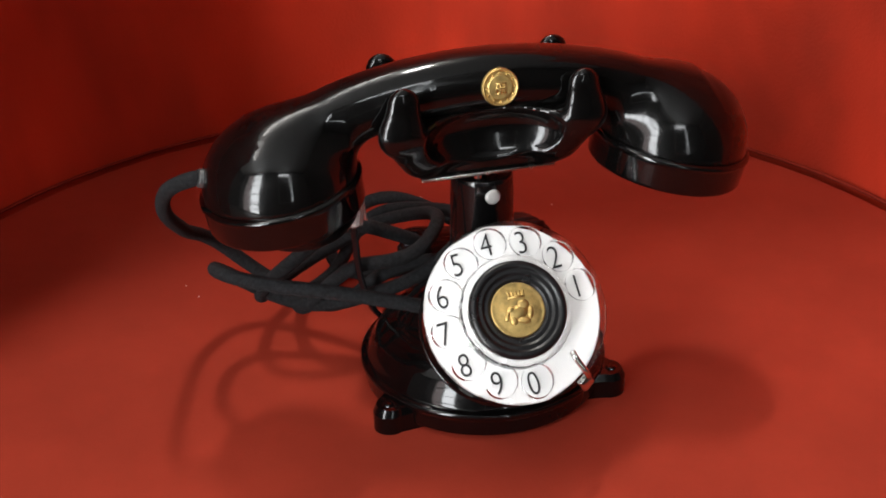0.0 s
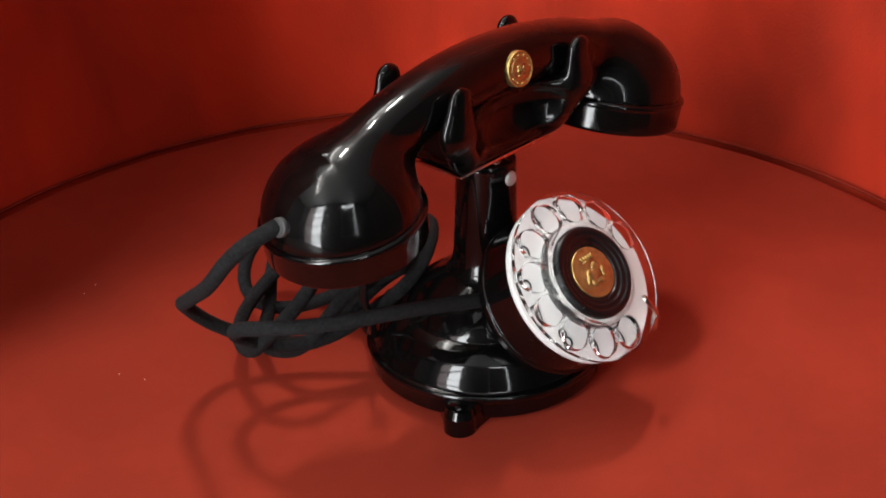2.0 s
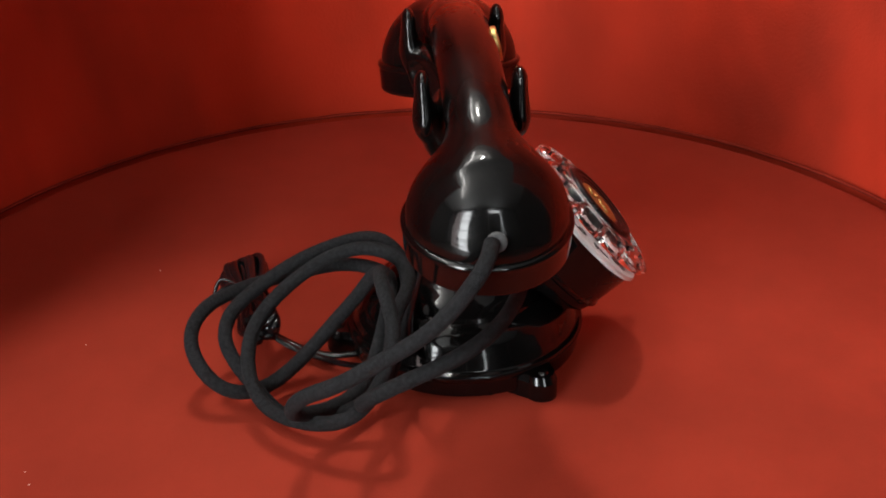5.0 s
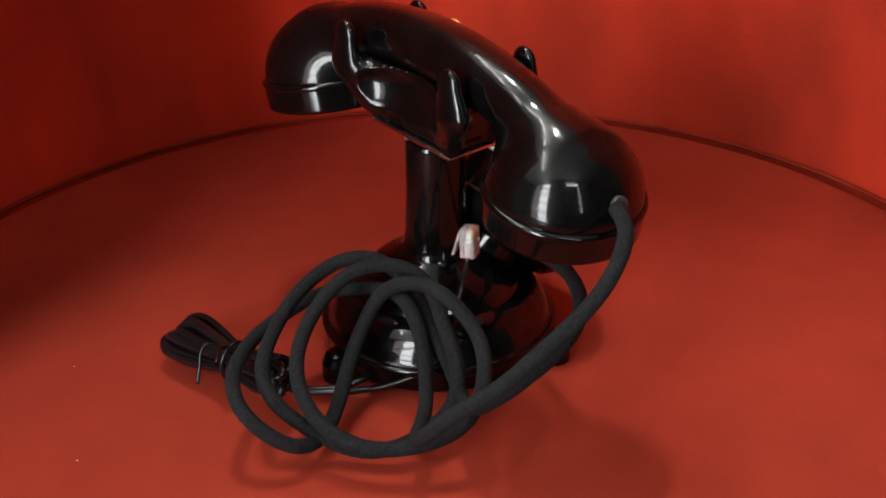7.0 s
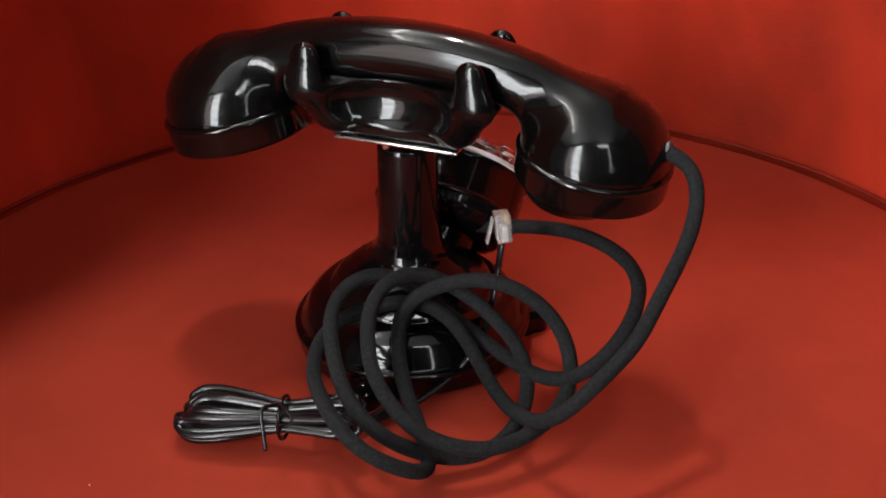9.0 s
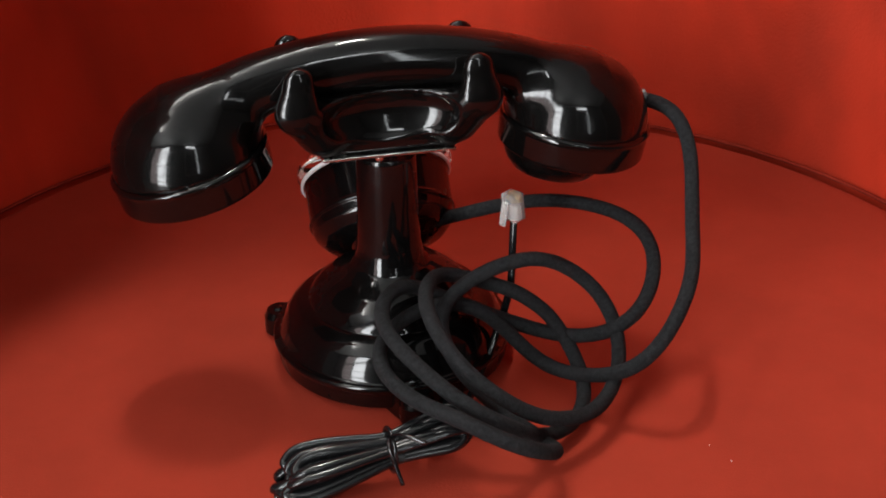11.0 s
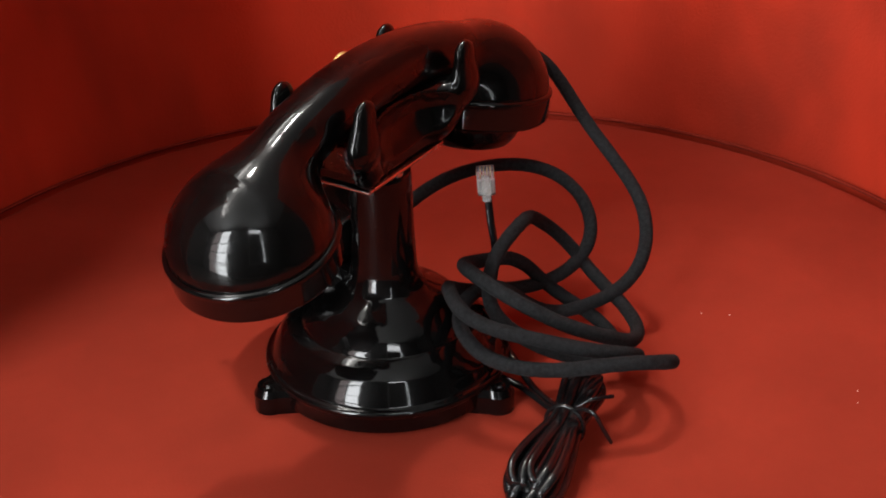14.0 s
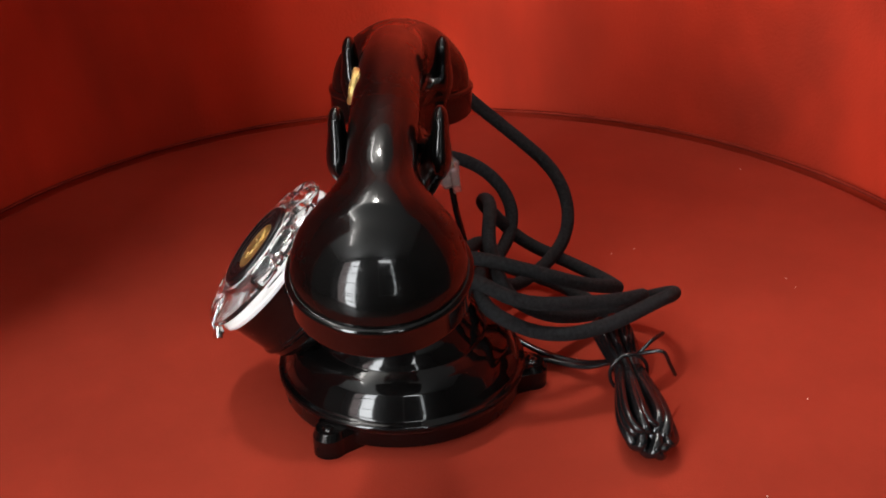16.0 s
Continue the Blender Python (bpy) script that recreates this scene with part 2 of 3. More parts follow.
def build_room():
    wide, mid_x = EAST - WEST, (EAST + WEST) / 2
    tagged(mesh_object("floor", box_bm(wide, 2 * HALF, THICK, pose(mid_x, 0, LOW - THICK / 2)), FLOOR, smooth=False), "plain grey floor of the room", "floor", kind="structure")
    tagged(mesh_object("ceiling", box_bm(wide, 2 * HALF, THICK, pose(mid_x, 0, HIGH + THICK / 2)), CEIL, smooth=False), "plain white ceiling", "ceiling", kind="structure")
    h, mid = HIGH - LOW, (HIGH + LOW) / 2
    for name, m, sx, sy in (("wall_north", pose(mid_x, HALF + THICK / 2, mid), wide + 2 * THICK, THICK),
                            ("wall_east", pose(EAST + THICK / 2, 0, mid), THICK, 2 * HALF), ("wall_west", pose(WEST - THICK / 2, 0, mid), THICK, 2 * HALF)):
        tagged(mesh_object(name, box_bm(sx, sy, h, m), PLASTER, smooth=False), "plain grey plastered wall", "wall", kind="structure")
    # south wall: blocks round the two openings
    bm = bmesh.new()
    blocks, x = [], WEST - THICK
    for x0, x1, z0, z1 in OPENINGS:
        blocks += [(x, x0, LOW, HIGH), (x0, x1, LOW, z0), (x0, x1, z1, HIGH)]
        x = x1
    blocks.append((x, EAST + THICK, LOW, HIGH))
    for x0, x1, z0, z1 in blocks:
        bmesh.ops.create_cube(bm, size=1, matrix=pose((x0 + x1) / 2, -HALF - THICK / 2, (z0 + z1) / 2) @ Matrix.Diagonal((x1 - x0, THICK, z1 - z0, 1)))
    tagged(mesh_object("wall_south", bm, PLASTER, smooth=False), "grey plastered wall with a glazed door and a window", "wall", kind="structure")
    for (tx, ty, tz, ta), wide_b, long_b in ((TUBES[0], 0.09, 1.1), (TUBES[1], 0.09, 1.1), ((-0.12, 0.80, 2.32, -24), 0.13, 0.38)):
        batten = new("ceiling_light")
        batten.matrix_world = pose(tx, ty, tz, 0, 0, ta)
        part("batten", box_bm(wide_b, long_b, 0.024, None, 0.004), FRAME, batten, smooth=False)
        for sy in (-0.36 * long_b, 0.36 * long_b):
            part("rod", lathe([(0, 0.012), (0.004, 0.012), (0.004, HIGH - tz), (0, HIGH - tz)], 12, pose(0, sy, 0)), FRAME, batten)
        tagged(batten, "slim white batten lamp hung under the ceiling", "ceiling lamp", kind="structure")


def build_openings():
    """White frames and bars in the glazed door and the window behind the camera; an added panel fills most of the
    window below its transom.
    """
    y = -HALF - 0.035
    for name, (x0, x1, z0, z1), posts, rails, label in (
            ("door_1", OPENINGS[0], (-1.765,), (-0.46, -0.14, 0.02, 0.62, 1.22, 1.72), "wide glazed double door with white frame and bars"),
            ("window_1", OPENINGS[1], (0.665,), (0.42, 0.90, 1.36, 1.86), "tall window with a transom, mostly filled by an added panel")):
        thing = new(name)
        for x in (x0 + 0.02, x1 - 0.02):
            part("frame_bar", box_bm(0.04, 0.07, z1 - z0, pose(x, y, (z0 + z1) / 2), 0.004), FRAME, thing, smooth=False)
        for z in (z0 + 0.02, z1 - 0.02):
            part("frame_bar", box_bm(x1 - x0 - 0.08, 0.07, 0.04, pose((x0 + x1) / 2, y, z), 0.004), FRAME, thing, smooth=False)
        for x in posts:
            top = z1 - 0.04 if name == "door_1" else 1.84
            part("mullion", box_bm(0.05, 0.06, top - z0 - 0.04, pose(x, y, (top + z0 + 0.04) / 2), 0.004), FRAME, thing, smooth=False)
        for z in rails:
            left = 0.69 if name == "window_1" and z < 1.8 else x0 + 0.04
            part("glazing_bar", box_bm(x1 - 0.04 - left, 0.04, 0.045, pose((left + x1 - 0.04) / 2, y - 0.006, z), 0.003), FRAME, thing, smooth=False)
        if name == "window_1":
            # Added panel: keeps the window dark except for its transom and side strip.
            part("added_panel", box_bm(0.60, 0.02, 1.80, pose(0.34, y - 0.012, 0.94), 0.002), PLASTER, thing, "dull grey panel added to darken part of the window", smooth=False)
        tagged(thing, label, "door" if name == "door_1" else "window", kind="structure")


def build_backdrop():
    """Red cloth wall that stands round the back of the turntable, with shallow folds."""
    bm = bmesh.new()
    # Left end and height beyond view are drawn out to shade the left felt.
    n, rows = 240, 34
    grid = []
    for i in range(n + 1):
        a = radians(-14 + 217 * i / n)
        col = []
        for side in (0, 1):
            for j in range(rows + 1):
                z = -0.03 + 0.66 * j / rows
                fold = 0.0012 * math.sin(a * 9 + 0.6) + 0.0035 * noise.noise(Vector((a * 3.2, z * 3, 0.3)))
                r = R_TABLE + 0.0050 + fold * min(1, max(0, (z + 0.0) * 14)) + 0.02 * min(max(z, 0), 0.15) + (0.012 if side else 0)
                col.append(bm.verts.new((r * math.cos(a), r * math.sin(a), z)))
        grid.append(col)
    m = rows + 1
    for a, b in zip(grid, grid[1:]):
        for j in range(rows):
            bm.faces.new((a[j], a[j + 1], b[j + 1], b[j]))
            bm.faces.new((a[m + j], b[m + j], b[m + j + 1], a[m + j + 1]))
        bm.faces.new((a[rows], a[m + rows], b[m + rows], b[rows]))
        bm.faces.new((a[0], b[0], b[m], a[m]))
    for col in (grid[0], grid[-1]):
        for j in range(rows):
            bm.faces.new((col[j], col[m + j], col[m + j + 1], col[j + 1]))
    # Dark ring added in the gap between platter and wall, which darkens that line.
    ring = []
    for i in range(361):
        a = radians(-14 + 217 * i / 360)
        r = R_TABLE + 0.0026 + 0.0003 * noise.noise(Vector((a * 20, 0, 0)))
        ring.append((r * math.cos(a), r * math.sin(a), -0.0004 + 0.0005 * noise.noise(Vector((a * 14, 3, 0)))))
    tagged(mesh_object("trim", tube(ring, 0.0013, 8, 0.8), SEAM), "thin dark ring in the gap at the foot of the wall", "trim", kind="structure")
    tagged(mesh_object("backdrop", bm, RED_WALL), "curved wall of red velvet cloth round the turntable", "backdrop", kind="structure")


def build_turntable():
    thing = new("turntable")
    prof = rounded([(0, 0), (R_TABLE - 0.006, 0), (R_TABLE, -0.004), (R_TABLE, -0.022), (0, -0.022)], 0.003)
    part("platter", lathe(prof, 180), RED, thing, "round platter covered with red felt")
    part("pedestal", lathe(rounded([(0, -0.024), (0.10, -0.024), (0.08, -0.06), (0.07, -0.70), (0.19, -0.76), (0.19, -0.80), (0, -0.80)], 0.01), 48), SEAM, thing, "dark round pedestal")
    bm = bmesh.new()
    rng = random.Random(8)
    spots = [(-0.238, 0.122), (-0.007, 0.17), (0.067, 0.157), (-0.106, 0.16), (-0.128, 0.075), (-0.12, 0.064), (-0.114, 0.155)]
    for x, y in spots:
        a, l = rng.uniform(0, 3.1), rng.uniform(0.0003, 0.0007)
        bmesh.ops.create_icosphere(bm, subdivisions=1, radius=0.0003, matrix=pose(x, y, 0.0002, 0, 0, math.degrees(a)) @ Matrix.Diagonal((l / 0.0003, 1, 0.7, 1)))
    lint = part("lint", bm, LINT, thing, "pale specks of lint on the felt")
    lint["kind"] = "stuff"
    return tagged(thing, "round turntable covered with plain red felt, slowly turning", "turntable")


# ---- the telephone ----
PHONE = pose(0.0212, -0.0104, 0, 0, 0, 13.9)
COLUMN_R = 0.0135


def handset_distance(p):
    q = p.copy()
    x = q[:, 0]
    ax = np.abs(x)
    # grip: bent bar with an oval section
    zc = 0.1474 - 2.5 * ax ** 2 - np.where(x > 0, 46, 50) * np.maximum(ax - 0.03, 0) ** 3
    slope = -5.0 * ax - 165 * np.maximum(ax - 0.03, 0) ** 2
    w = 0.0137 + 0.16 * np.maximum(ax - 0.060, 0) ** 1.25
    h = 0.0127 + 0.10 * np.maximum(ax - 0.045, 0) ** 1.25
    dz = (q[:, 2] - zc) / np.sqrt(1 + slope ** 2)
    k = (np.abs(q[:, 1] / w) ** 2.3 + np.abs(dz / h) ** 2.3) ** (1 / 2.3)
    grip = (k - 1) * np.minimum(w, h)
    grip = np.maximum(grip, ax - 0.092)
    # bells over the two cups
    u, v = bell_coords(q)
    r = np.hypot(u[:, 0], q[:, 1])
    zz = v
    kk = np.sqrt((r / np.where(x > 0, 0.0333, 0.0326)) ** 2 + (np.maximum(zz, 0) / np.where(x > 0, 0.0312, 0.0300)) ** 2)
    bell = (kk - 1) * 0.0326
    d = smin(grip, bell, 0.0105)
    return smax(d, -zz - 0.0008, 0.0008)


CUP_X, EAR_X, CUP_Z, EAR_Z, CUP_TILT, EAR_TILT = 0.0865, 0.0864, 0.1115, 0.1101, 9.0, 12.5


def bell_coords(q):
    """Coordinates along and across the axis of the nearer cup."""
    ax = np.abs(q[:, 0])
    tilt = np.radians(np.where(q[:, 0] > 0, EAR_TILT, CUP_TILT))
    c, s = np.cos(tilt), np.sin(tilt)
    dx, dz = ax - np.where(q[:, 0] > 0, EAR_X, CUP_X), q[:, 2] - np.where(q[:, 0] > 0, EAR_Z, CUP_Z)
    u = np.stack([dx * c - dz * s, q[:, 1]], 1)
    v = dx * s + dz * c
    return u, v


def build_handset():
    thing = new("handset")
    v, f = body_from_distance(handset_distance, (-0.13, -0.042, 0.096), (0.13, 0.042, 0.166), 0.0016)
    body_object("grip", v, f, BAKELITE, thing)
    cap = rounded([(0, -0.0125), (0.026, -0.0125), (0.0275, -0.0143), (0.0322, -0.0143), (0.0333, -0.0130), (0.0338, -0.0025), (0.0344, -0.0018), (0.0344, -0.0004), (0.0331, 0.0006), (0, 0.0006)], 0.0006)
    for sx in (-1, 1):
        m = pose(EAR_X if sx > 0 else -CUP_X, 0, EAR_Z if sx > 0 else CUP_Z, 0, EAR_TILT if sx > 0 else -CUP_TILT, 0)
        ob = part("ear_cap" if sx > 0 else "mouth_cap", lathe(cap, 72), TURNED, thing, "screwed black bakelite cap with a turned rim")
        ob.matrix_local = m @ Matrix.Diagonal((1.03, 1.03, 1, 1)) if sx > 0 else m
        if sx < 0:
            horn = rounded([(0, -0.0160), (0.010, -0.0215), (0.0160, -0.0255), (0.0190, -0.0252), (0.0225, -0.0205), (0.0245, -0.0150), (0.0250, -0.0120), (0, -0.0120)], 0.0016)
            part("mouthpiece", lathe(horn, 48, pose(0.0065, 0, 0)), BAKELITE, ob, "protruding black mouthpiece")
    # gilt badge on the front of the grip
    bm = pose(0.0041, -0.0131, 0.1481, 78, 0, 0)
    badge = part("badge", lathe(rounded([(0, 0.0022), (0.0050, 0.0023), (0.0054, 0.0018), (0.0066, 0.0018), (0.0072, 0.0024), (0.0078, 0.0018), (0.0078, -0.001)], 0.0003), 40, bm), BRASS, thing, "round gilt badge with a raised crest")
    rb = bmesh.new()
    for k in range(12):
        q = radians(30 * k)
        bmesh.ops.create_icosphere(rb, subdivisions=1, radius=0.0006, matrix=bm @ pose(0.0060 * math.cos(q), 0.0060 * math.sin(q), 0.0020))
    for k in range(3):
        bmesh.ops.create_cube(rb, size=1, matrix=bm @ pose(-0.0016 + 0.0016 * k, -0.0004, 0.0024) @ Matrix.Diagonal((0.0008, 0.0036, 0.0006, 1)))
        bmesh.ops.create_cube(rb, size=1, matrix=bm @ pose(0, -0.0024 + 0.0020 * k, 0.0024) @ Matrix.Diagonal((0.0048, 0.0007, 0.0006, 1)))
    part("relief", rb, BRASS, badge)
    # nickel ring where the cord enters
    part("cord_ferrule", lathe(rounded([(0, 0), (0.0036, 0), (0.0040, 0.0006), (0.0040, 0.0040), (0, 0.0040)], 0.0005), 24, pose(-0.1160, 0, 0.1165, 0, -75, 0)), FERRULE, thing, "small dull metal ferrule at the cord's entry")
    thing.matrix_world = PHONE @ pose(-0.0005, -0.0016, 0, 0, 0, -0.6)
    return tagged(thing, "glossy black bakelite handset lying in the cradle", "telephone handset")


def cradle_distance(p):
    q = np.abs(p[:, :2])
    q = np.concatenate([q, p[:, 2:]], 1)
    # block over the plate, flaring upwards
    t = np.clip((q[:, 2] - 0.114) / 0.016, 0, 1)
    bx = np.abs(q[:, 0]) - (0.0275 + 0.008 * t)
    by = np.abs(q[:, 1]) - (0.0112 + 0.0055 * t)
    bz = np.maximum(np.abs(q[:, 2] - 0.1230) - 0.0125, q[:, 2] - 0.1372 + 0.75 * np.maximum(np.abs(q[:, 1]) - 0.0105, 0))
    o = np.stack([bx, by, bz], 1)
    block = np.linalg.norm(np.maximum(o, 0), axis=1) + np.minimum(o.max(1), 0) - 0.001
    # prongs, flat leaves
    w = q * np.array([1, 2.0, 1])
    pr = smin(capsule(w, (0.0300, 0.030, 0.1215), (0.0392, 0.0395, 0.134), 0.0095, 0.0088), capsule(w, (0.0392, 0.0395, 0.134), (0.0380, 0.0405, 0.1475), 0.0088, 0.0066), 0.004) * 0.6
    d = smax(smin(block, pr, 0.007), 0.1094 - q[:, 2], 0.0008)
    # hollow scooped out of both long sides, between the prongs
    e = (q - np.array([0, 0.0245, 0.1275])) / np.array([0.0300, 0.0175, 0.0175])
    scoop = (np.linalg.norm(e, axis=1) - 1) * 0.0175
    return smax(d, -scoop, 0.0010)


def build_telephone():
    thing = new("telephone")
    base = rounded([(0, 0.103), (0.0130, 0.1045), (COLUMN_R, 0.103), (0.0140, 0.075), (0.0148, 0.058), (0.0158, 0.0525), (0.0180, 0.0485), (0.0225, 0.0455), (0.0285, 0.0422), (0.0340, 0.0378), (0.0378, 0.0330),
                    (0.0384, 0.0312), (0.0398, 0.0308), (0.0440, 0.0290), (0.0480, 0.0252), (0.0510, 0.0200), (0.0530, 0.0150), (0.0555, 0.0145), (0.0562, 0.0130), (0.0555, 0.0112), (0.0545, 0.0105), (0.0540, 0.0025), (0.0500, 0.0025), (0, 0.006)], 0.0014)
    part("base", lathe(base, 96), ENAMEL, thing, "turned black enamelled foot with column")
    for a in (90, 210, 330):
        build_foot(thing, a)
    v, f = body_from_distance(cradle_distance, (-0.055, -0.030, 0.1035), (0.055, 0.030, 0.160), 0.0012)
    body_object("cradle", v, f, BAKELITE, thing, "black four-pronged cradle")
    part("cradle_plate", box_bm(0.0585, 0.0265, 0.0016, pose(0, 0.0012, 0.1082), 0.0004), NICKEL, thing, "thin nickel plate under the cradle")
    for sy in (-1, 1):
        part("plate_screw", lathe(rounded([(0, -0.0028), (0.0014, -0.0026), (0.0020, -0.0014), (0.0020, 0.0)], 0.0004), 20, pose(-0.0045 * -sy, sy * 0.0112 + 0.0012, 0.1074)), NICKEL, thing)
    part("column_screw", lathe(rounded([(0, 0.0012), (0.0028, 0.0010), (0.0034, 0.0002), (0.0034, -0.002)], 0.0004), 24, pose(0.001, -0.0136, 0.0975, 84, 0, 0)), DULL, thing, "flat nickel screw head")
    build_dial(thing)
    thing.matrix_world = PHONE
    return tagged(thing, "old black desk telephone with rotary dial and braided cord", "telephone")


def build_foot(thing, a):
    bm = bmesh.new()
    outline = []
    for k in range(25):
        u = -math.pi / 2 + math.pi * k / 24
        outline.append((0.0585 + 0.0075 * math.cos(u), 0.0072 * math.sin(u)))
    outline = [(0.046, -0.0125), (0.0525, -0.0098)] + outline + [(0.0525, 0.0098), (0.046, 0.0125)]
    low = [bm.verts.new((x * 1.0, y, 0.0)) for x, y in outline]
    mid = [bm.verts.new((x, y, 0.0085)) for x, y in outline]
    top = [bm.verts.new((0.054 + (x - 0.054) * 0.86, y * 0.86, 0.0118 if x > 0.05 else 0.0135)) for x, y in outline]
    for r0, r1 in ((low, mid), (mid, top)):
        for i in range(len(r0)):
            j = (i + 1) % len(r0)
            bm.faces.new((r0[i], r0[j], r1[j], r1[i]))
    bm.faces.new(top)
    bm.faces.new(low[::-1])
    bmesh.ops.bevel(bm, geom=[e for e in bm.edges if len(e.link_faces) == 2 and e.calc_face_angle(0) > 0.5], offset=0.0008, segments=2, affect="EDGES")
    bmesh.ops.transform(bm, matrix=pose(0, 0, 0, 0, 0, a), verts=bm.verts)
    foot = part("foot", bm, ENAMEL, thing, smooth=False)
    part("foot_screw", lathe(rounded([(0, 0.0010), (0.0020, 0.0008), (0.0026, 0.0)], 0.0003), 20, pose(0, 0, 0, 0, 0, a) @ pose(0.0595, 0, 0.0118)), ENAMEL, foot)


DIAL = pose(-0.0030, -0.0549, 0.0639, 90 - 41, 0, 0)  # z along the dial's axis, y up its face
DIGIT_R = 0.0301


def digit_angle(k):
    """Angle on the face of the k-th hole, counted from the digit 1."""
    return 13.5 + 29.15 * k


def build_dial(thing):
    cup = rounded([(0, -0.034), (0.020, -0.034), (0.0290, -0.0320), (0.0335, -0.0270), (0.0345, -0.0225), (0.0356, -0.0220), (0.0356, -0.0205), (0.0347, -0.0200), (0.0352, -0.003), (0.0360, -0.0015), (0.0360, 0.0), (0, 0.0)], 0.0012)
    part("dial_cup", lathe(cup, 80, DIAL), ENAMEL, thing, "black enamelled dial housing")
    part("dial_neck", lathe([(0, -0.075), (0.013, -0.075), (0.014, -0.05), (0.017, -0.034), (0.02, -0.028), (0, -0.028)], 40, DIAL), ENAMEL, thing)
    plate = part("number_plate", lathe(rounded([(0, 0.0010), (0.0362, 0.0010), (0.0369, 0.0004), (0.0369, -0.0012), (0.0355, -0.0014)], 0.0003), 80, DIAL), WHITE, thing, "white enamelled number ring")
    for k in range(10):
        a = radians(digit_angle(k))
        data = bpy.data.curves.new("digit", "FONT")
        data.body = str((k + 1) % 10)
        data.size, data.align_x, data.align_y, data.extrude = 0.0140, "CENTER", "CENTER", 0.00012
        data.offset = -0.00016
        ob = new("digit_curve", data)
        bpy.context.view_layer.update()
        me = bpy.data.meshes.new_from_object(ob.evaluated_get(bpy.context.evaluated_depsgraph_get()))
        bpy.data.objects.remove(ob)
        me.transform(DIAL @ pose(DIGIT_R * math.cos(a), DIGIT_R * math.sin(a), 0.0013, 0, 0, 6) @ Matrix.Diagonal((0.80, 1, 1, 1)))
        me.materials.clear()
        me.materials.append(INK)
        d = new("digit", me)
        d.parent = plate
    build_finger_wheel(thing)
    hub = part("dial_hub", lathe(rounded([(0.0190, 0.0015), (0.0190, 0.0030), (0.0204, 0.0088), (0.0204, 0.0112), (0.0192, 0.0122), (0.0176, 0.0122), (0.0168, 0.0115), (0.0150, 0.0117), (0.0142, 0.0109), (0.0124, 0.0111), (0.0118, 0.0103), (0.0110, 0.0103), (0, 0.0098)], 0.0005), 72, DIAL), EBONITE, thing, "grooved matt black hub ring")
    part("hub_collar", lathe([(0.0207, 0.0046), (0.0236, 0.0050), (0.0230, 0.0090), (0.0222, 0.0097), (0.0209, 0.0098)], 72, DIAL, closed=True), CLEAR, thing, "clear plastic collar round the hub").visible_shadow = False
    badge = part("hub_badge", lathe(rounded([(0, 0.0113), (0.0060, 0.0112), (0.0098, 0.0108), (0.0112, 0.0109), (0.0115, 0.0100), (0.0115, 0.009)], 0.0004), 48, DIAL), BRASS, hub, "round gilt medallion with a raised emblem")
    # raised emblem: a crown of small bars over a rounded crest of plain lumps
    bm = bmesh.new()
    for k in range(5):
        bmesh.ops.create_cube(bm, size=1, matrix=DIAL @ pose(-0.0030 + 0.0015 * k, 0.0066, 0.0113, 0, 0, 12 * (2 - k)) @ Matrix.Diagonal((0.0007, 0.0024, 0.0006, 1)))
    bmesh.ops.create_cube(bm, size=1, matrix=DIAL @ pose(0, 0.0052, 0.0113) @ Matrix.Diagonal((0.0072, 0.0008, 0.0006, 1)))
    for x, y, rx, ry, a in ((-0.0005, -0.0012, 0.0046, 0.0030, 12), (0.0022, 0.0018, 0.0028, 0.0022, 0), (-0.0030, 0.0004, 0.0020, 0.0014, 30), (0.0015, -0.0046, 0.0030, 0.0014, -12), (-0.0026, -0.0042, 0.0016, 0.0020, 15), (0.0048, -0.0016, 0.0012, 0.0026, -10), (-0.0050, -0.0022, 0.0010, 0.0022, -25)):
        bmesh.ops.create_icosphere(bm, subdivisions=2, radius=1, matrix=DIAL @ pose(x, y, 0.0112, 0, 0, a) @ Matrix.Diagonal((rx, ry, 0.0008, 1)))
    part("emblem", bm, BRASS, hub)
    # finger stop: a bent strip with a flat foot outside the wheel
    m = DIAL @ pose(0, 0, 0, 0, 0, -51)
    stop = part("finger_stop", tube([m @ Vector(q) for q in ((0.0390, 0, 0.0015), (0.0402, 0, 0.0040), (0.0392, 0, 0.0072), (0.0360, 0.0003, 0.0084), (0.0315, 0.0010, 0.0096), (0.0275, 0.0020, 0.0105))], 0.0013, 10, 0.6), NICKEL, thing, "bent nickel finger stop")
    part("stop_foot", box_bm(0.0056, 0.0062, 0.0030, m @ pose(0.0405, -0.0016, 0.0030, 0, 35, 0), 0.0008), NICKEL, stop)


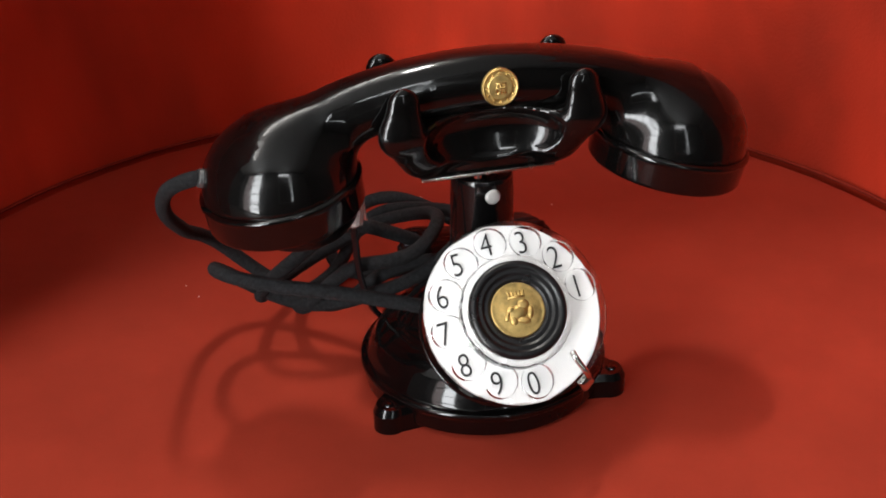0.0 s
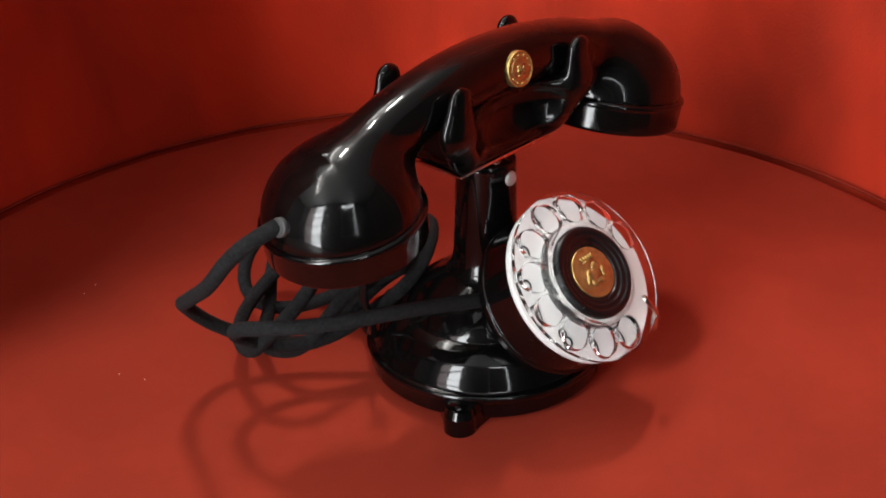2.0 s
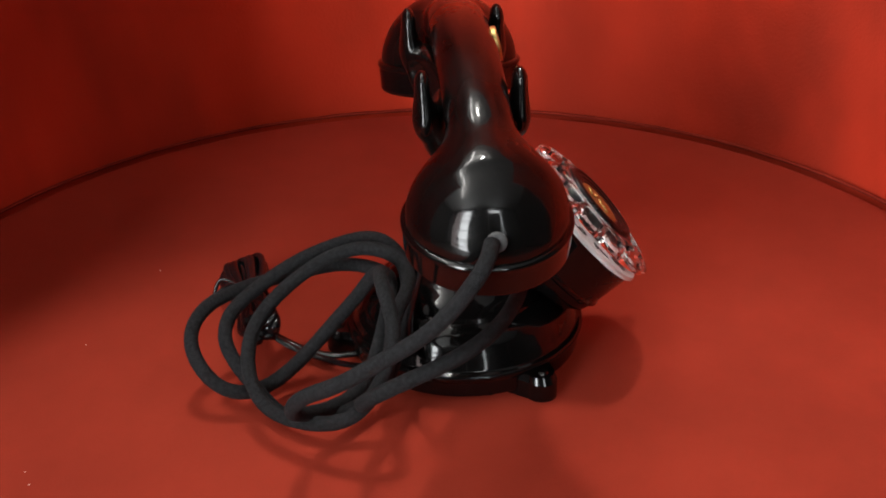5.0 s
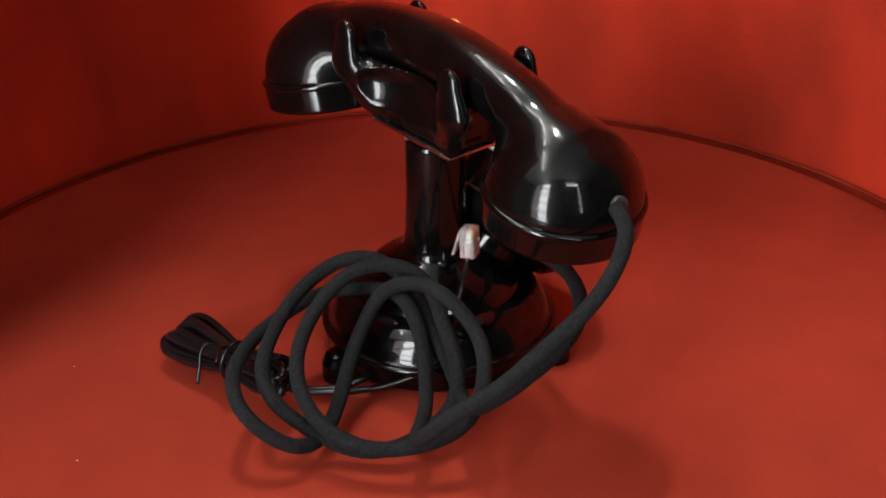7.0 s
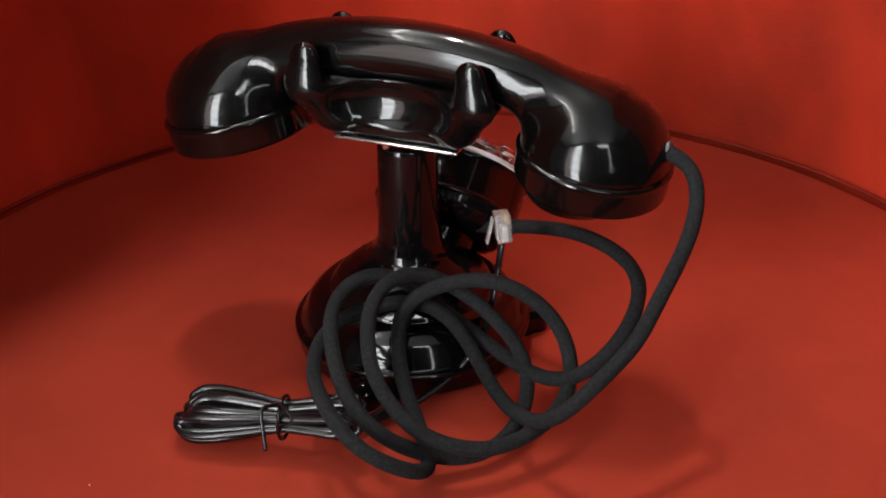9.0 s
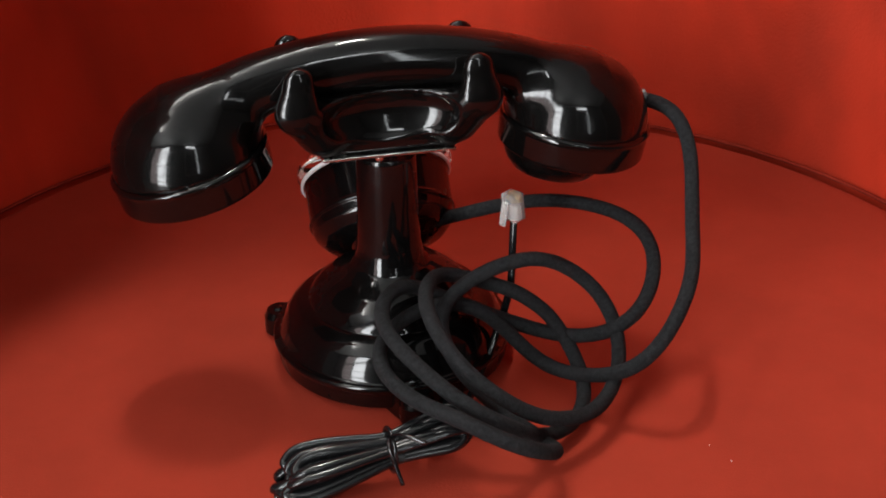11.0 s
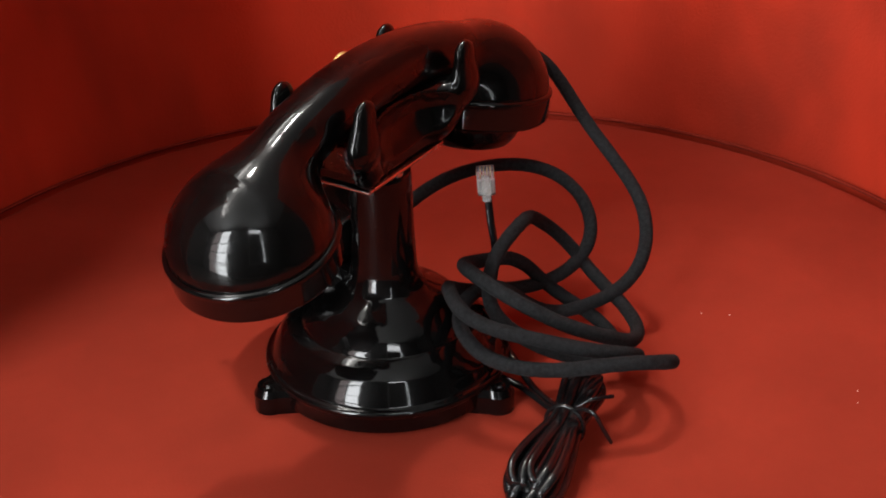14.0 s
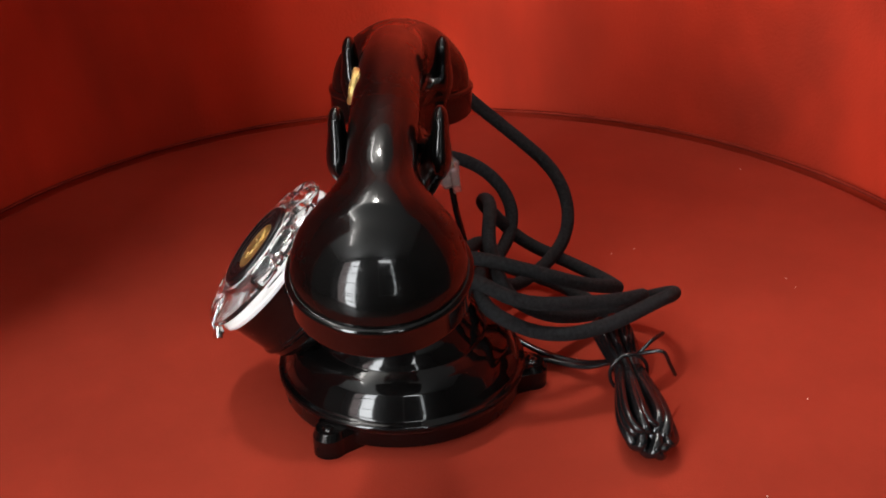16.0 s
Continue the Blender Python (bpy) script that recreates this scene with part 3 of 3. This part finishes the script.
def build_finger_wheel(thing):
    """Clear wheel with ten round finger holes, made as one plate with a turned rim."""
    bm = bmesh.new()
    z0, z1, r_in, r_out, hole = 0.0, 0.0028, 0.0192, 0.0380, 0.0068
    per, seg = 24, 12
    layers = []
    for z in (z0, z1):
        outer = [bm.verts.new((r_out * math.cos(radians(a)), r_out * math.sin(radians(a)), z - (0.0006 if z == z1 else 0))) for a in np.arange(0, 360, 3)]
        inner = [bm.verts.new((r_in * math.cos(radians(a)), r_in * math.sin(radians(a)), z)) for a in np.arange(0, 360, 6)]
        edges = [bm.edges.new((o[i], o[(i + 1) % len(o)])) for o in (outer, inner) for i in range(len(o))]
        holes = []
        for k in range(10):
            c = radians(digit_angle(k))
            ring = [bm.verts.new((0.0295 * math.cos(c) + hole * math.cos(2 * math.pi * i / per), 0.0295 * math.sin(c) + hole * math.sin(2 * math.pi * i / per), z)) for i in range(per)]
            edges += [bm.edges.new((ring[i], ring[(i + 1) % per])) for i in range(per)]
            holes.append(ring)
        layers.append((outer, inner, holes))
        bmesh.ops.triangle_fill(bm, use_beauty=True, use_dissolve=False, edges=edges)
    for f in [f for f in bm.faces if any((f.calc_center_median().to_2d() - Vector((0.0295 * math.cos(radians(digit_angle(k))), 0.0295 * math.sin(radians(digit_angle(k)))))).length < hole * 0.93 for k in range(10)) or f.calc_center_median().to_2d().length < r_in * 0.97]:
        bm.faces.remove(f)
    (o0, i0, h0), (o1, i1, h1) = layers
    for a, b in [(o0, o1), (i0, i1)] + list(zip(h0, h1)):
        for i in range(len(a)):
            j = (i + 1) % len(a)
            bm.faces.new((a[i], a[j], b[j], b[i]))
    for v in bm.verts:  # the wheel rises from its rim towards the hub
        v.co.z += 0.0046 + 0.0034 * (r_out - math.hypot(v.co.x, v.co.y)) / (r_out - r_in)
    bmesh.ops.transform(bm, matrix=DIAL, verts=bm.verts)
    ob = part("finger_wheel", bm, CLEAR, thing, "clear plastic finger wheel with ten holes", smooth=False)
    ob.visible_shadow = False
    return ob


# ---- cords ----
def mm(*rows):
    return [(x / 1000, y / 1000, z / 1000) for x, y, z in rows]


def build_handset_cord(telephone):
    """The braided cord: down from the handset, three loose loops behind the foot, and up into the column."""
    thing = telephone
    fall = mm((-119.1, 1.4, 117), (-129, 4.1, 114.2), (-134.6, 11.2, 107.2), (-135.6, 20.7, 95.2), (-132.2, 33.1, 82.4), (-127.5, 48.3, 71.8), (-124.2, 62.1, 60.3), (-115.1, 75, 52.3), (-103.8, 82.4, 37.5), (-89.8, 80.2, 23.8), (-74.5, 66, 16.2), (-58.3, 49.6, 12.6), (-43, 41, 34), (-28, 36, 43))
    first = mm((-12, 35, 43), (-2, 37, 40), (7, 44, 39), (15, 56, 37), (16, 68, 35), (12, 82, 34), (5, 97, 35), (-4, 108, 36), (-13, 119, 36), (-24, 126, 32), (-34, 127, 27), (-44, 122, 20), (-51, 113, 13))
    second = mm((-48, 99, 8), (-37, 83, 12), (-24, 69, 20), (-17, 58, 29), (-13, 47, 39), (-18, 43, 50), (-31, 39, 57), (-43, 41, 63), (-56, 41, 65), (-68, 38, 60), (-80, 37, 51), (-89, 42, 42), (-94, 50, 30), (-93, 60, 21), (-86, 76, 17), (-74, 91, 15))
    third = mm((-60, 99, 18), (-44, 102, 23), (-30, 99, 33), (-17, 88, 40), (-9, 72, 49), (-6, 58, 55), (-8, 45, 58), (-15, 33, 57), (-23, 27, 53), (-32, 28, 50), (-41, 31, 48), (-50, 36, 46), (-57, 37, 41), (-64, 39, 35), (-69, 41, 28), (-73, 46, 21), (-75, 54, 16), (-75, 66, 12), (-72, 76, 9))
    fourth = mm((-66, 85, 7), (-57, 92, 7), (-49, 97, 10), (-41, 105, 17), (-33, 112, 26), (-23, 111, 32), (-14, 105, 36), (-4, 93, 40), (5, 79, 45), (12, 63, 48), (13, 47, 52), (4, 37, 55), (-6, 29, 51), (-21.5, 26.5, 39.5))
    rise = mm((-40, 31.8, 32.3), (-56.3, 36.4, 26.1), (-71.5, 42.8, 22.9), (-86.2, 50.4, 26), (-99.5, 54.2, 34.2), (-109.6, 49.2, 44.4), (-115.5, 37.4, 54.2), (-115.5, 21.5, 60.9), (-107.3, 6.3, 63.7), (-92.4, -6, 64.6), (-73.2, -14.8, 64), (-53.4, -19.7, 60.1), (-34.7, -23.1, 55.1), (-17.6, -26.3, 51.3))
    cord = part("braided_cord", tube(relax(smooth_curve(fall + first + second + third + fourth + rise, 8), 40), 0.0033, 12, wobble=0.03), CORD, thing, "loosely looped dark grey braided cord")
    end = Vector((-0.020, -0.0235, 0.0635))
    part("strain_relief", lathe(rounded([(0, 0), (0.0042, 0), (0.0046, 0.0008), (0.0046, 0.0050), (0, 0.0050)], 0.0006), 20, Matrix.Translation(end) @ pose(0, 0, 0, 0, -80, 28)), BAKELITE, cord)


def build_line_cable():
    """Flat black line cable, folded into a tied bundle, with a clear plug at its free end."""
    thing = new("line_cable")
    tie, inner, outer = Vector((0.018, 0.101, 0.0165)), Vector((-0.014, 0.095, 0.0200)), Vector((0.0645, 0.1062, 0.0148))
    along = (outer - inner).normalized()
    side = Vector((-along.y, along.x, 0)).normalized()
    rng = random.Random(4)
    up = Vector((0, 0, 1))
    out, back = outer - tie, inner - tie
    for k in range(15):  # loops of one long cable, laid over one another at odd angles and pinched by the tie
        phi, ring = 2.4 * k, math.sqrt((k + 0.5) / 15)
        centre = side * (0.0098 * ring * math.cos(phi)) + up * (0.0068 * ring * math.sin(phi))
        lean = rng.uniform(-1.2, 1.2)
        across = side * math.cos(lean) + up * math.sin(lean)
        reach = 1.0 - 0.10 * math.sin(phi) * ring + 0.06 * math.cos(phi) * ring + rng.uniform(-0.10, 0.04)
        fan, pinch = rng.uniform(0.0030, 0.0052), 0.0020
        drop = up * -0.0030
        pts = []
        for f, w, c in ((0.0, 0.0, 0.45), (0.35, 0.50, 0.75), (0.70, 0.95, 1.0), (0.90, 0.85, 0.95), (1.0, 0.0, 0.85), (0.90, -0.85, 0.95), (0.70, -0.95, 1.0), (0.35, -0.50, 0.75), (0.0, 0.0, 0.45)):
            sign = 1 if w > 0 or (w == 0 and not pts) else -1
            half = 0 if f == 1.0 else sign * pinch + w * (fan - pinch)
            pts.append(tie + out * (f * reach) + across * half + centre * c + drop * f)
        for f, w in ((0.45, -0.5), (0.88, -0.9), (1.0, 0.0), (0.88, 0.9), (0.45, 0.5)):
            pts.append(tie + back * (f * rng.uniform(0.9, 1.05)) + across * (math.copysign(pinch, w) + w * fan * 0.35 if w else 0) + centre * (0.45 + 0.3 * f))
        pts = [Vector((p.x, p.y, max(p.z, 0.0024))) for p in pts]
        path = relax(smooth_curve(pts, 6, closed=True), 2)
        part("folded_strand", tube(path + [path[0]], 0.0024, 10, 0.75, caps=False), CABLE, thing)
    # wire tie with two free ends
    ring = [tie + side * (0.0085 * math.cos(a)) + Vector((0, 0, 0.0095 * math.sin(a))) for a in np.linspace(0, 2 * math.pi, 29)]
    knot = tie + side * 0.004 + Vector((0, 0, 0.0095))
    wire = part("tie", tube(ring, 0.0009, 8, caps=False), CABLE, thing, "thin black wire tie round the bundle")
    part("tie_end", tube(smooth_curve([knot, knot + Vector((0.003, 0.010, 0.003)), knot + Vector((0.001, 0.014, -0.005)), knot + Vector((-0.001, 0.017, -0.012))], 6), 0.0009, 8), CABLE, wire)
    part("tie_end", tube(smooth_curve([knot, knot + Vector((-0.004, 0.006, 0.004)), knot + Vector((-0.012, 0.012, 0.003))], 6), 0.0009, 8), CABLE, wire)
    # run to the foot of the telephone, and the free end that stands up with the plug
    part("cable_run", tube(smooth_curve(mm((2, 96, 12), (-3, 84, 6), (-10, 72, 4), (-14, 62, 4), (-15, 52, 5)), 8), 0.0020, 8, 0.62), CABLE, thing)
    part("free_end", tube(smooth_curve(mm((4, 99, 14), (-6, 84, 6), (-16, 68, 4), (-27, 53, 6), (-37, 38, 13), (-45, 30, 26), (-50, 29, 44), (-52, 25, 62), (-53, 23, 74)), 8), 0.0019, 8, 0.62), CABLE, thing)
    m = pose(-0.053, 0.022, 0.081, 4, -4, 120)
    plug = part("plug", box_bm(0.0082, 0.0066, 0.0130, m, 0.0006), PLUG_CLEAR, thing, "clear plastic modular plug")
    part("plug_core", box_bm(0.0066, 0.0026, 0.0068, m @ pose(0, 0.0002, -0.0025), 0.0004), PLUG_WHITE, plug)
    part("latch", box_bm(0.0040, 0.0009, 0.0120, m @ pose(0, -0.0058, -0.0010, -18, 0, 0), 0.0003), PLUG_CLEAR, plug)
    for k in range(4):
        part("contact", box_bm(0.0005, 0.0030, 0.0042, m @ pose(-0.0021 + 0.0014 * k, 0.0014, 0.0040)), BRASS, plug)
    thing.matrix_world = PHONE
    return tagged(thing, "folded and tied flat black line cable with clear plug", "cable")


build_room()
build_openings()
build_backdrop()
turntable = build_turntable()
handset = build_handset()
telephone = build_telephone()
build_handset_cord(telephone)
line_cable = build_line_cable()


# ---- what turns ----
TURN = [(0, 0), (1, 16.0), (2, 32.4), (3, 48.6), (4, 64.7), (7, 112.4), (8, 128.2), (9, 144.3), (11.5, 184.6), (12.5, 200.5), (13.5, 216.0), (14.5, 231.3), (16, 254.5)]


def motions():
    for thing in (turntable, telephone, handset, line_cable):
        start = thing.matrix_world.copy()
        rows = []
        for k in range(33):
            a = float(np.interp(k / 2, [t for t, _ in TURN], [v for _, v in TURN]))
            rows.append((k / 2, pose(0, 0, 0, 0, 0, a) @ start))
        walk(thing, rows)


bpy.context.view_layer.update()
motions()
